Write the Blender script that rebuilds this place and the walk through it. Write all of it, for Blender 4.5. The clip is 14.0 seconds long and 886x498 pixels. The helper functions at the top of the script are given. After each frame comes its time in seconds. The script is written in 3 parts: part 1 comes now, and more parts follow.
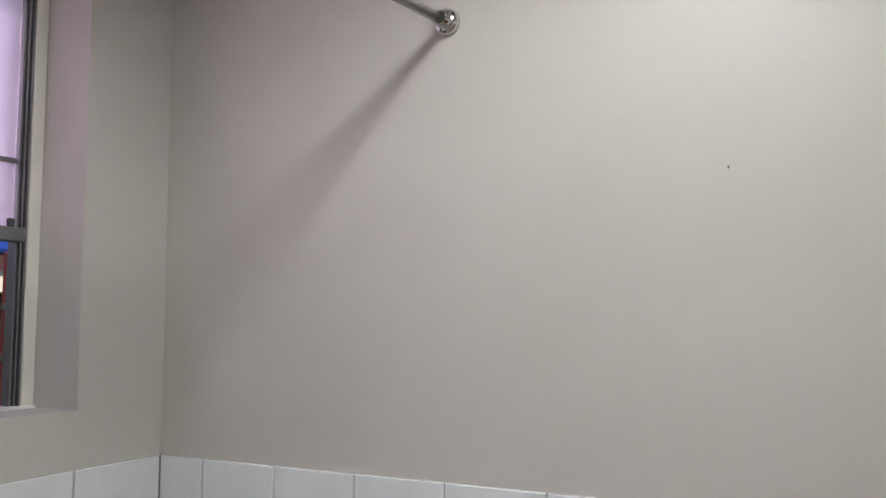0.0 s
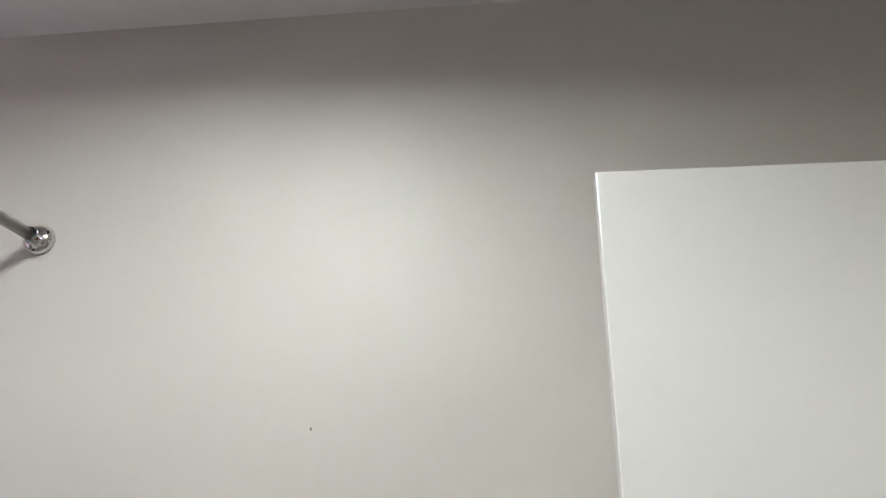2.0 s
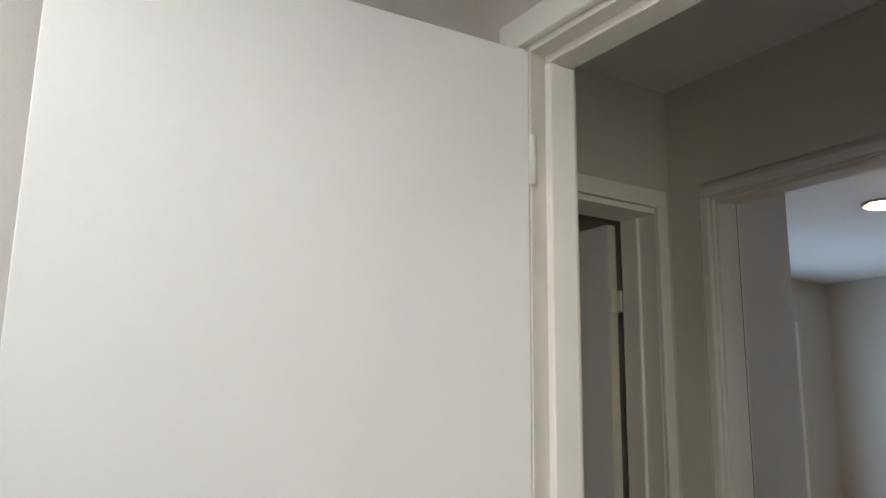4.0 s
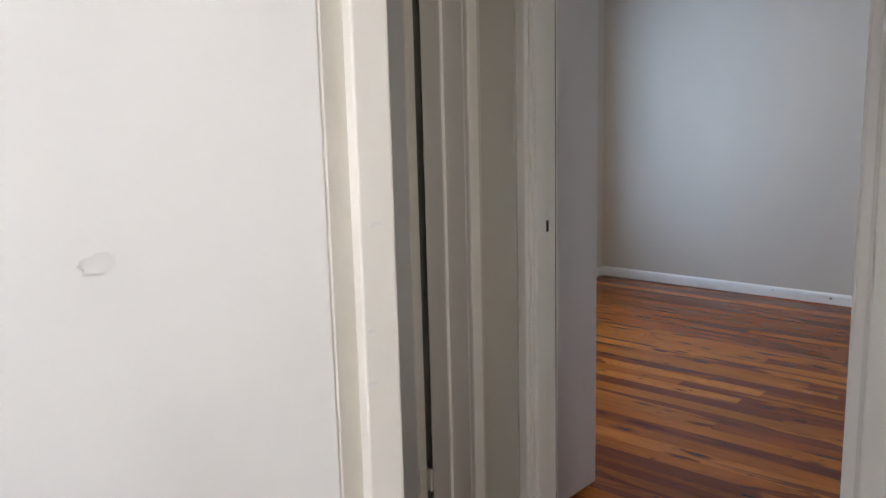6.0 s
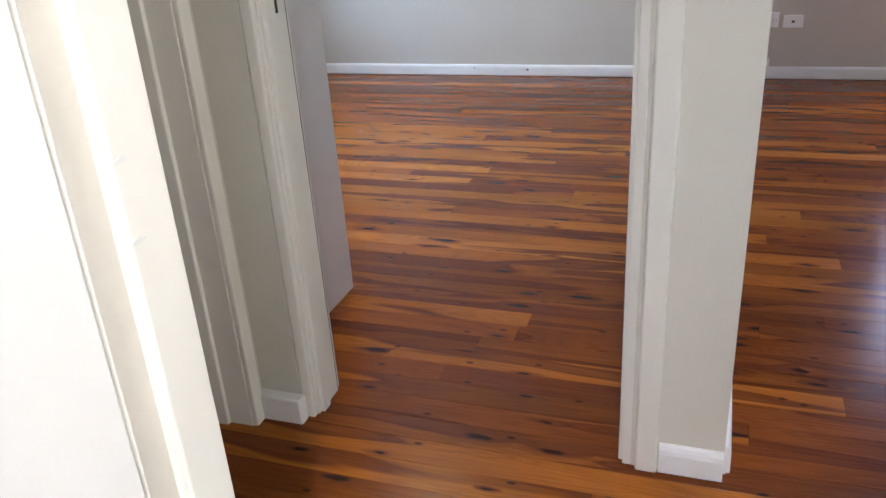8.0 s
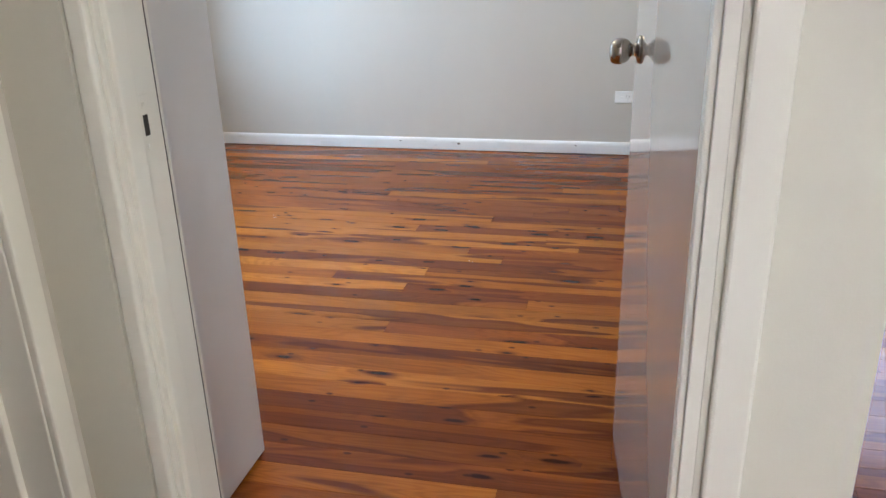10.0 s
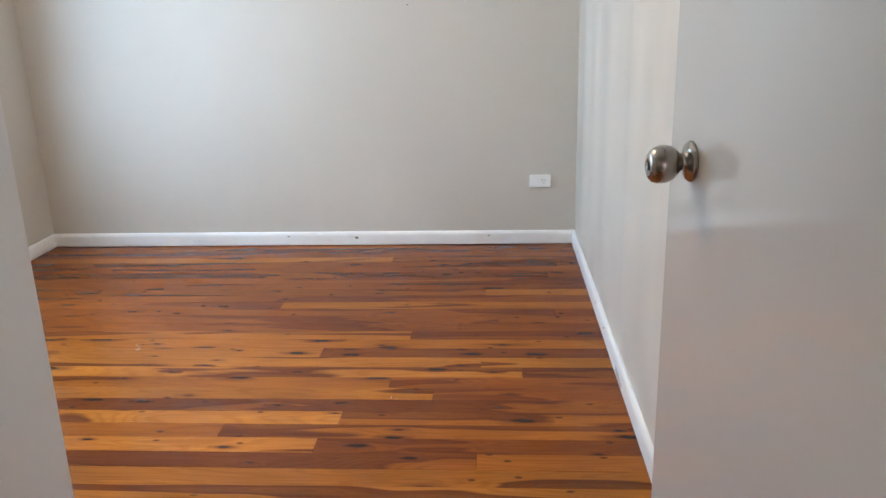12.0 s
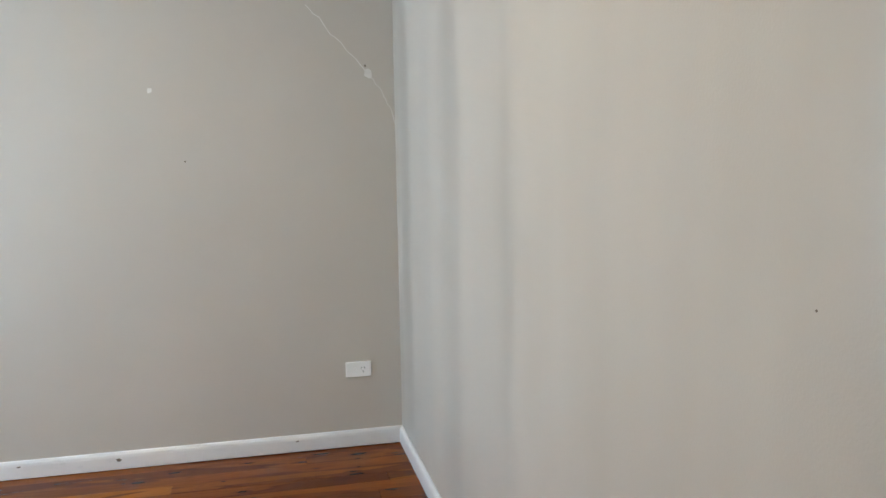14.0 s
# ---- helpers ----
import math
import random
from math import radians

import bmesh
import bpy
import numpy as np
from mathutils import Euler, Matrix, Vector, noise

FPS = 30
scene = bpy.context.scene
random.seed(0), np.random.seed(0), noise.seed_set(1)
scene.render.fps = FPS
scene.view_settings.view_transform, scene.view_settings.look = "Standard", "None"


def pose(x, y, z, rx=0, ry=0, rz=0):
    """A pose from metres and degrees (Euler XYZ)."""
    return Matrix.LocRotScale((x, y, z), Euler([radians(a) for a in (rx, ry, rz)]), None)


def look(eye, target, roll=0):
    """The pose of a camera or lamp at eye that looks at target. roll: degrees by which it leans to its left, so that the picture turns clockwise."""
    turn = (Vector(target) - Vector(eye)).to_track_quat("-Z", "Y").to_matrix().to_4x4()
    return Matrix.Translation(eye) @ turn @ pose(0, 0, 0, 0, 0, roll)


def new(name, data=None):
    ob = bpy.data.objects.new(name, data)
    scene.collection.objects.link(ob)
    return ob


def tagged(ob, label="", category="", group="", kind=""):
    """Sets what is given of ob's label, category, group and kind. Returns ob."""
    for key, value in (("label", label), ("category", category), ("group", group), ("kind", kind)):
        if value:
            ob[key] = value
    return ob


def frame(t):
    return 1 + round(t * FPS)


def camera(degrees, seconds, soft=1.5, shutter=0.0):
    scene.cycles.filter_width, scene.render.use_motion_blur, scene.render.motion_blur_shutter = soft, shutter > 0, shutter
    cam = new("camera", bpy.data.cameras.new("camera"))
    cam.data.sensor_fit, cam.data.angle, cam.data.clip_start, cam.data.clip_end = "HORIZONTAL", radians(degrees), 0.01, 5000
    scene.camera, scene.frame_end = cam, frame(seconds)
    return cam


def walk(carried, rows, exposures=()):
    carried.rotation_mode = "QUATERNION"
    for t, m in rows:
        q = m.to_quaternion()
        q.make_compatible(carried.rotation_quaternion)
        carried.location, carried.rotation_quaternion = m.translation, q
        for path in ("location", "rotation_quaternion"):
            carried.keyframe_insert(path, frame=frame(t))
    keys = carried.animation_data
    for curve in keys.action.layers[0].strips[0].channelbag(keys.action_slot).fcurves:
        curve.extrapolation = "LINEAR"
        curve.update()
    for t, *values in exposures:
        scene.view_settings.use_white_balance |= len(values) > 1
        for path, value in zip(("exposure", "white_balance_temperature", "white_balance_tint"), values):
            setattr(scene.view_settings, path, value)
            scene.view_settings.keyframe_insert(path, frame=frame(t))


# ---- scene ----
cam = camera(58.3, 14.0)
PATH = [
    (0, (1.694, -2.156, 1.391), (-0.059, -3.1, 1.582), -0.4),
    (0.5, (1.673, -2.139, 1.4), (-0.083, -3.019, 1.776), 0.6),
    (1, (1.652, -2.122, 1.409), (-0.144, -2.824, 1.938), 0.8),
    (1.5, (1.631, -2.105, 1.418), (-0.178, -2.582, 2.125), 1.2),
    (2, (1.629, -2.067, 1.425), (-0.217, -2.166, 2.188), -0.0),
    (2.5, (1.601, -2.026, 1.427), (-0.239, -1.734, 2.155), -1.1),
    (3, (1.608, -1.988, 1.419), (-0.189, -1.439, 2.104), -0.4),
    (3.5, (1.585, -1.964, 1.4), (-0.14, -1.136, 1.982), 0.0),
    (3.7, (1.57, -1.954, 1.396), (-0.128, -1.03, 1.909), 0.4),
    (5.8, (1.28, -1.741, 1.354), (-0.097, -0.313, 1.094), -1.4),
    (6, (1.214, -1.696, 1.344), (-0.107, -0.231, 1.01), -1.5),
    (6.5, (1.144, -1.64, 1.307), (-0.002, -0.084, 0.793), -1.0),
    (7, (1.019, -1.643, 1.271), (0.162, 0.049, 0.638), -1.5),
    (7.2, (0.985, -1.641, 1.253), (0.252, 0.09, 0.572), -1.7),
    (9.3, (0.867, -1.12, 1.266), (0.303, 0.551, 0.324), -4.6),
    (9.5, (0.807, -1.064, 1.253), (0.28, 0.65, 0.368), -3.7),
    (10, (0.69, -0.959, 1.285), (0.26, 0.852, 0.556), -1.7),
    (10.5, (0.636, -0.842, 1.292), (0.162, 1.003, 0.684), -0.0),
    (11, (0.631, -0.686, 1.291), (0.078, 1.162, 0.763), -0.2),
    (11.5, (0.529, -0.506, 1.282), (0.123, 1.378, 0.747), -1.1),
    (12, (0.428, -0.324, 1.27), (0.297, 1.586, 0.692), -1.5),
    (12.5, (0.417, -0.067, 1.266), (0.383, 1.839, 0.66), -0.7),
    (13, (0.416, 0.161, 1.275), (0.397, 2.075, 0.694), -1.3),
    (13.5, (0.365, 0.332, 1.293), (0.574, 2.267, 0.832), -0.6),
    (14, (0.28, 0.486, 1.306), (0.722, 2.422, 1.071), -1.0),
]
walk(cam, [(t, look(eye, target, roll)) for t, eye, target, roll in PATH],
     exposures=[(0, -0.62, 6500, 10), (1.5, -0.46, 6400, 4), (2.5, -0.46, 6450, 7), (3.7, -0.3, 6500, 8), (5.8, 0.14, 6360, 13), (6.5, 0.38, 6320, 13), (7.2, 0.62, 6320, 13), (9.3, 1.46, 5960, 6), (10.2, 1.2, 6520, 10), (11.0, 1.17, 6680, 12), (12.5, 1.2, 6650, 9), (13.4, 1.05, 6680, 10), (14, 0.78, 7020, 9)])

# ---------------------------------------------------------------- world and large lights
world = bpy.data.worlds.new("sky")
scene.world = world
world.use_nodes = True
wn = world.node_tree
sky = wn.nodes.new("ShaderNodeTexSky")
sky.sky_type, sky.sun_disc = "NISHITA", False
sky.sun_elevation, sky.sun_rotation = radians(60), radians(9.5)
wn.links.new(sky.outputs[0], wn.nodes["Background"].inputs[0])
wn.nodes["Background"].inputs[1].default_value = 0.1

sun = new("sun", bpy.data.lights.new("sun", "SUN"))
sun.data.energy, sun.data.angle, sun.data.color = 5.0, radians(0.5), (1.0, 0.94, 0.85)
sun.matrix_world = look((3, 18, 32), (0, 0, 0))


def window_light(name, eye, target, w, h, power, colour, spread=180):
    ob = new(name, bpy.data.lights.new(name, "AREA"))
    ob.data.shape, ob.data.size, ob.data.size_y = "RECTANGLE", w, h
    ob.data.energy, ob.data.color, ob.data.spread = power, colour, radians(spread)
    ob.matrix_world = look(eye, target)
    return ob


SKY_BLUE = (0.53, 0.74, 1.0)
window_light("bedroom_window_daylight", (-2.27, 2.9, 1.3), (0, 2.9, 1.3), 1.3, 1.6, 25, SKY_BLUE)
window_light("room_window_daylight", (2.9, 4.12, 1.45), (2.9, 2.0, 0.6), 1.6, 1.2, 27, (0.66, 0.72, 1.0))
# added fill from the unseen east side, set low to brighten the hall
window_light("hall_east_fill_light", (5.15, -0.2, 0.9), (1.5, -0.3, 0.0), 1.4, 1.4, 10, (0.94, 1.0, 0.84))
window_light("bathroom_window_daylight", (1.1, -3.93, 1.88), (1.1, 0, 1.88), 1.05, 0.55, 3.0, (0.92, 0.70, 1.0))
# added fill with no known source, narrowed and aimed through the doorway at the hall's end
window_light("hall_end_fill_light", (2.58, -2.25, 1.6), (-0.3, -0.05, 1.2), 0.95, 0.85, 2.7, (1.0, 0.92, 0.86), 60)


# ---------------------------------------------------------------- materials
def material(name):
    m = bpy.data.materials.new(name)
    m.use_nodes = True
    return m, m.node_tree.nodes, m.node_tree.links, m.node_tree.nodes["Principled BSDF"]


def add(nodes, kind, **values):
    n = nodes.new("ShaderNode" + kind)
    for key, value in values.items():
        n.inputs[key.replace("_", " ")].default_value = value
    return n


def ramp(nodes, stops):
    n = nodes.new("ShaderNodeValToRGB")
    while len(n.color_ramp.elements) < len(stops):
        n.color_ramp.elements.new(0.5)
    for e, (p, c) in zip(n.color_ramp.elements, stops):
        e.position, e.color = p, (*c, 1)
    return n


def coords(nodes, links, scale, which="Object", shift=False):
    """Object coordinates, scaled, moved by chance from object to object."""
    tc = nodes.new("ShaderNodeTexCoord")
    mp = nodes.new("ShaderNodeMapping")
    mp.inputs["Scale"].default_value = scale
    links.new(tc.outputs[which], mp.inputs["Vector"])
    if shift:
        info = nodes.new("ShaderNodeObjectInfo")
        mul = nodes.new("ShaderNodeMath")
        mul.operation = "MULTIPLY"
        mul.inputs[1].default_value = 61.0
        links.new(info.outputs["Random"], mul.inputs[0])
        links.new(mul.outputs[0], mp.inputs["Location"])
    return mp


def paint(name, base, rough, grain=0.02, grain_scale=260, wave=None, wave_strength=0.0, mottle=0.04, specular=0.5, blotch=(1.3, 1.3, 1.3)):
    """Painted surface: roller grain, soft mottling, uneven gloss, and slow waves of the plaster under it."""
    m, n, l, b = material(name)
    mp = coords(n, l, blotch)
    noise_a = add(n, "TexNoise", Scale=1.0, Detail=5.0, Roughness=0.6)
    l.new(mp.outputs[0], noise_a.inputs["Vector"])
    low = tuple(c * (1 - mottle) for c in base)
    high = tuple(min(1, c * (1 + mottle)) for c in base)
    r = ramp(n, [(0.3, low), (0.7, high)])
    l.new(noise_a.outputs["Fac"], r.inputs[0])
    l.new(r.outputs[0], b.inputs["Base Color"])
    rr = ramp(n, [(0.3, (rough * 0.88,) * 3), (0.7, (min(1, rough * 1.15),) * 3)])
    l.new(noise_a.outputs["Fac"], rr.inputs[0])
    l.new(rr.outputs[0], b.inputs["Roughness"])
    b.inputs["Specular IOR Level"].default_value = specular
    fine = add(n, "TexNoise", Scale=grain_scale, Detail=2.0)
    tc = n.new("ShaderNodeTexCoord")
    l.new(tc.outputs["Object"], fine.inputs["Vector"])
    bump = add(n, "Bump", Strength=1.0, Distance=grain * 0.01)
    l.new(fine.outputs["Fac"], bump.inputs["Height"])
    if wave:
        wm = coords(n, l, wave)
        wnoise = add(n, "TexNoise", Scale=1.0, Detail=0.6)
        l.new(wm.outputs[0], wnoise.inputs["Vector"])
        wb = add(n, "Bump", Strength=1.0, Distance=wave_strength)
        l.new(wnoise.outputs["Fac"], wb.inputs["Height"])
        l.new(wb.outputs[0], bump.inputs["Normal"])
    l.new(bump.outputs[0], b.inputs["Normal"])
    return m


WALL = paint("wall_paint", (0.57, 0.535, 0.48), 0.5, grain=0.03, grain_scale=220, wave=(7, 7, 0.25), wave_strength=0.006, mottle=0.03)
HALL_WALL = paint("hall_wall_paint", (0.63, 0.61, 0.53), 0.5, grain=0.02, grain_scale=220, wave=(7, 7, 0.25), wave_strength=0.004, mottle=0.03)
STREAKED = paint("streaked_wall_paint", (0.57, 0.535, 0.48), 0.32, grain=0.03, grain_scale=220, wave=(2.4, 2.4, 0.07), wave_strength=0.16, mottle=0.03)
BATH_WALL = paint("bathroom_wall_paint", (0.54, 0.515, 0.475), 0.45, grain=0.03, grain_scale=190, wave=(5, 5, 3), wave_strength=0.004, mottle=0.03)
CEILING = paint("ceiling_paint", (0.78, 0.77, 0.76), 0.8, grain=0.02)
TRIM = paint("trim_enamel", (0.74, 0.72, 0.65), 0.42, grain=0.0, grain_scale=60, mottle=0.01, blotch=(2.5, 2.5, 1.2))
for link in [k for k in TRIM.node_tree.links if k.to_socket.name == "Roughness"]:
    TRIM.node_tree.links.remove(link)      # brushed enamel of one even gloss
TRIM.node_tree.nodes["Principled BSDF"].inputs["Roughness"].default_value = 0.42
SKIRT = paint("skirting_enamel", (0.80, 0.80, 0.79), 0.3, grain=0.005, grain_scale=90, wave=(9, 9, 14), wave_strength=0.0015, mottle=0.05, blotch=(5, 5, 9))
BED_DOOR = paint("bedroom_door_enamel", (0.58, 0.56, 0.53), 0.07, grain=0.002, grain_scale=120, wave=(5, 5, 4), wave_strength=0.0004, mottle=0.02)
for node in BED_DOOR.node_tree.nodes:
    if node.type == "BSDF_PRINCIPLED":
        node.inputs["Coat Weight"].default_value = 0.6
        node.inputs["Coat Roughness"].default_value = 0.06
DOOR = paint("door_enamel", (0.78, 0.775, 0.74), 0.11, grain=0.003, grain_scale=120, wave=(5, 5, 4), wave_strength=0.0005, mottle=0.02)
WARDROBE = paint("wardrobe_melamine", (0.66, 0.64, 0.63), 0.35, grain=0.005, mottle=0.02)
PLASTIC = paint("white_plastic", (0.9, 0.9, 0.89), 0.3, grain=0.001, mottle=0.02)


def plain(name, base, rough, metal=0.0, bump=0.0, bump_scale=80.0, spread=0.1):
    m, n, l, b = material(name)
    mp = coords(n, l, (12, 12, 12))
    t = add(n, "TexNoise", Scale=1.0, Detail=4.0)
    l.new(mp.outputs[0], t.inputs["Vector"])
    r = ramp(n, [(0.3, tuple(c * (1 - spread) for c in base)), (0.7, tuple(min(1, c * (1 + spread)) for c in base))])
    l.new(t.outputs["Fac"], r.inputs[0])
    l.new(r.outputs[0], b.inputs["Base Color"])
    b.inputs["Roughness"].default_value, b.inputs["Metallic"].default_value = rough, metal
    if bump:
        f = add(n, "TexNoise", Scale=bump_scale, Detail=3.0)
        l.new(mp.outputs[0], f.inputs["Vector"])
        bp = add(n, "Bump", Strength=1.0, Distance=bump)
        l.new(f.outputs["Fac"], bp.inputs["Height"])
        l.new(bp.outputs[0], b.inputs["Normal"])
    return m


# older cream, darker than the trim: shade of rebates and hinge edge is in the colour
CREAM = paint("shaded_old_cream_enamel", (0.56, 0.53, 0.46), 0.4, grain=0.02, grain_scale=90, mottle=0.08, blotch=(14, 14, 6))
STEEL = plain("brushed_steel", (0.37, 0.345, 0.31), 0.2, 1.0)
CHROME = plain("chrome", (0.72, 0.70, 0.67), 0.12, 1.0)
ROD = plain("rod_steel", (0.62, 0.61, 0.59), 0.28, 1.0)
ALUMINIUM = plain("aluminium", (0.24, 0.24, 0.25), 0.4, 0.8)
DARK = plain("dark_gap", (0.03, 0.025, 0.02), 0.9)
TILE = plain("white_wall_tile", (0.74, 0.76, 0.76), 0.12, spread=0.05)
GROUT = plain("grout", (0.3, 0.285, 0.265), 0.9)
BATH_FLOOR = plain("bathroom_floor_tile", (0.30, 0.285, 0.265), 0.4)
RED = plain("red_paint", (0.42, 0.07, 0.05), 0.4)
BLUE = plain("blue_sheet", (0.03, 0.12, 0.6), 0.5)
FENCE = plain("dark_fence", (0.06, 0.055, 0.06), 0.8)
PALE = plain("pale_sheet_roof", (0.85, 0.75, 0.62), 0.7)
TERRACOTTA = plain("terracotta_render", (0.72, 0.34, 0.26), 0.8)
BRICK = plain("dark_red_brick", (0.13, 0.055, 0.045), 0.85)
GROUND = plain("ground_soil", (0.12, 0.11, 0.08), 0.95, bump=0.02)
SPOT = plain("paint_chip", (0.16, 0.13, 0.1), 0.9)
FILLER = plain("white_filler", (0.78, 0.77, 0.74), 0.8, bump=0.002)
SMUDGE = plain("grey_smudge", (0.745, 0.738, 0.703), 0.16)
SLOT = plain("outlet_slot", (0.05, 0.05, 0.05), 0.6)

LAMP_ON, ln_, ll_, lb_ = material("lamp_glass_lit")
lb_.inputs["Base Color"].default_value = (0.9, 0.88, 0.84, 1)
lb_.inputs["Emission Color"].default_value = (0.97, 0.99, 1.0, 1)
lb_.inputs["Emission Strength"].default_value = 165.0
BED_LAMP, _n, _l, bb_ = material("bedroom_lamp_glass_lit")
bb_.inputs["Emission Color"].default_value = (1.0, 0.80, 0.50, 1)
bb_.inputs["Emission Strength"].default_value = 270.0

FROST, fn, fl, fb = material("frosted_glass")
fb.inputs["Base Color"].default_value = (0.95, 0.86, 0.88, 1)
fb.inputs["Roughness"].default_value = 0.6
fb.inputs["Transmission Weight"].default_value = 1.0
GLASS, gn, gl_, gb = material("clear_glass")
gb.inputs["Roughness"].default_value = 0.02
gb.inputs["Transmission Weight"].default_value = 1.0
gb.inputs["IOR"].default_value = 1.1


def board_material(name, sap, heart, edge, knots):
    """Cypress pine: sapwood and darker heartwood meeting along wavy lines, growth rings, knots, and a clear coat.
    edge: noise level at which the heartwood begins; knots: share of the cells that hold a knot."""
    m, n, l, b = material(name)

    def math_node(op, a, v=None, c=None):
        k = n.new("ShaderNodeMath")
        k.operation = op
        for i, q in enumerate((a, v, c)):
            if q is None:
                continue
            if isinstance(q, (int, float)):
                k.inputs[i].default_value = q
            else:
                l.new(q, k.inputs[i])
        return k.outputs[0]

    def mixed(fac, a, c, blend="MIX"):
        k = n.new("ShaderNodeMix")
        k.data_type, k.blend_type = "RGBA", blend
        if isinstance(fac, (int, float)):
            k.inputs["Factor"].default_value = fac
        else:
            l.new(fac, k.inputs["Factor"])
        for key, q in (("A", a), ("B", c)):
            if isinstance(q, tuple):
                k.inputs[key].default_value = (*q, 1)
            else:
                l.new(q, k.inputs[key])
        return k.outputs["Result"]

    info = n.new("ShaderNodeObjectInfo")
    # knots: stretched cells, some of them dark
    mk = coords(n, l, (4.2, 15.0, 1.0), shift=True)
    wob = add(n, "TexNoise", Scale=2.5, Detail=2.0)
    l.new(mk.outputs[0], wob.inputs["Vector"])
    kv = mixed(0.13, mk.outputs[0], wob.outputs["Color"], "LINEAR_LIGHT")
    vor = add(n, "TexVoronoi", Scale=1.0)
    vor.voronoi_dimensions = "2D"
    l.new(kv, vor.inputs["Vector"])
    sep = n.new("ShaderNodeSeparateColor")
    l.new(vor.outputs["Color"], sep.inputs[0])
    pick = ramp(n, [(1 - knots, (0, 0, 0)), (1 - knots + 0.02, (1, 1, 1))])
    l.new(sep.outputs[0], pick.inputs[0])
    size = math_node("MULTIPLY_ADD", math_node("MULTIPLY", sep.outputs[1], sep.outputs[1]), 0.85, 0.35)
    far = math_node("DIVIDE", vor.outputs["Distance"], size)
    core = ramp(n, [(0.10, (1, 1, 1)), (0.19, (0, 0, 0))])
    halo = ramp(n, [(0.14, (0.8, 0.8, 0.8)), (0.5, (0, 0, 0))])
    l.new(far, core.inputs[0])
    l.new(far, halo.inputs[0])
    core_f = math_node("MULTIPLY", core.outputs[0], pick.outputs[0])
    halo_f = math_node("MULTIPLY", halo.outputs[0], pick.outputs[0])
    # wavy line between sapwood and heartwood, bending round the knots
    mp = coords(n, l, (0.9, 8.5, 1.0), shift=True)
    figure = add(n, "TexNoise", Scale=1.0, Detail=2.5, Roughness=0.42, Distortion=0.5)
    l.new(mp.outputs[0], figure.inputs["Vector"])
    level = math_node("MULTIPLY_ADD", halo_f, 0.07, figure.outputs["Fac"])
    sr = ramp(n, [(edge, (0, 0, 0)), (edge + 0.022, (1, 1, 1)), (edge + 0.11, (0.72, 0.72, 0.72))])
    l.new(level, sr.inputs[0])
    colour = mixed(sr.outputs[0], sap, heart)
    # growth rings follow the same figure
    ring = math_node("SINE", math_node("MULTIPLY", level, 150.0))
    ring = math_node("MULTIPLY_ADD", ring, 0.5, 0.5)
    rr0 = ramp(n, [(0.0, (0.86, 0.82, 0.78)), (0.6, (1.05, 1.05, 1.05))])
    l.new(ring, rr0.inputs[0])
    colour = mixed(0.75, colour, rr0.outputs[0], "MULTIPLY")
    # slow change of tone along the board, and from board to board
    slow = add(n, "TexNoise", Scale=1.0, Detail=2.0)
    ms = coords(n, l, (1.6, 5, 1), shift=True)
    l.new(ms.outputs[0], slow.inputs["Vector"])
    st = ramp(n, [(0.3, (0.78, 0.72, 0.66)), (0.7, (1.16, 1.17, 1.2))])
    l.new(slow.outputs["Fac"], st.inputs[0])
    colour = mixed(1.0, colour, st.outputs[0], "MULTIPLY")
    bt = ramp(n, [(0.0, (0.86, 0.82, 0.8)), (1.0, (1.14, 1.15, 1.16))])
    l.new(info.outputs["Random"], bt.inputs[0])
    colour = mixed(1.0, colour, bt.outputs[0], "MULTIPLY")
    # fine grain
    mg = coords(n, l, (3.0, 170, 170), shift=True)
    grain = add(n, "TexNoise", Scale=1.0, Detail=3.0)
    l.new(mg.outputs[0], grain.inputs["Vector"])
    gr = ramp(n, [(0.3, (0.84, 0.82, 0.8)), (0.7, (1.09, 1.09, 1.09))])
    l.new(grain.outputs["Fac"], gr.inputs[0])
    colour = mixed(1.0, colour, gr.outputs[0], "MULTIPLY")
    colour = mixed(halo_f, colour, (0.13, 0.032, 0.008))
    colour = mixed(core_f, colour, (0.030, 0.010, 0.005))
    # pin knots
    mpk = coords(n, l, (11, 24, 1.0), shift=True)
    pv = add(n, "TexVoronoi", Scale=1.0)
    pv.voronoi_dimensions = "2D"
    l.new(mpk.outputs[0], pv.inputs["Vector"])
    psep = n.new("ShaderNodeSeparateColor")
    l.new(pv.outputs["Color"], psep.inputs[0])
    ppick = ramp(n, [(0.93, (0, 0, 0)), (0.94, (1, 1, 1))])
    l.new(psep.outputs[2], ppick.inputs[0])
    pcore = ramp(n, [(0.09, (0.85, 0.85, 0.85)), (0.16, (0, 0, 0))])
    l.new(pv.outputs["Distance"], pcore.inputs[0])
    colour = mixed(math_node("MULTIPLY", pcore.outputs[0], ppick.outputs[0]), colour, (0.045, 0.014, 0.006))
    l.new(colour, b.inputs["Base Color"])
    rough = add(n, "TexNoise", Scale=2.2, Detail=4.0)
    mr = coords(n, l, (1, 1, 1), shift=True)
    l.new(mr.outputs[0], rough.inputs["Vector"])
    rr = ramp(n, [(0.3, (0.15,) * 3), (0.7, (0.26,) * 3)])
    l.new(rough.outputs["Fac"], rr.inputs[0])
    l.new(rr.outputs[0], b.inputs["Roughness"])
    b.inputs["Coat Weight"].default_value = 0.09
    b.inputs["Specular IOR Level"].default_value = 0.12
    b.inputs["Coat Roughness"].default_value = 0.1
    cup = coords(n, l, (2, 9, 1), shift=True)
    cn = add(n, "TexNoise", Scale=1.0, Detail=2.0)
    l.new(cup.outputs[0], cn.inputs["Vector"])
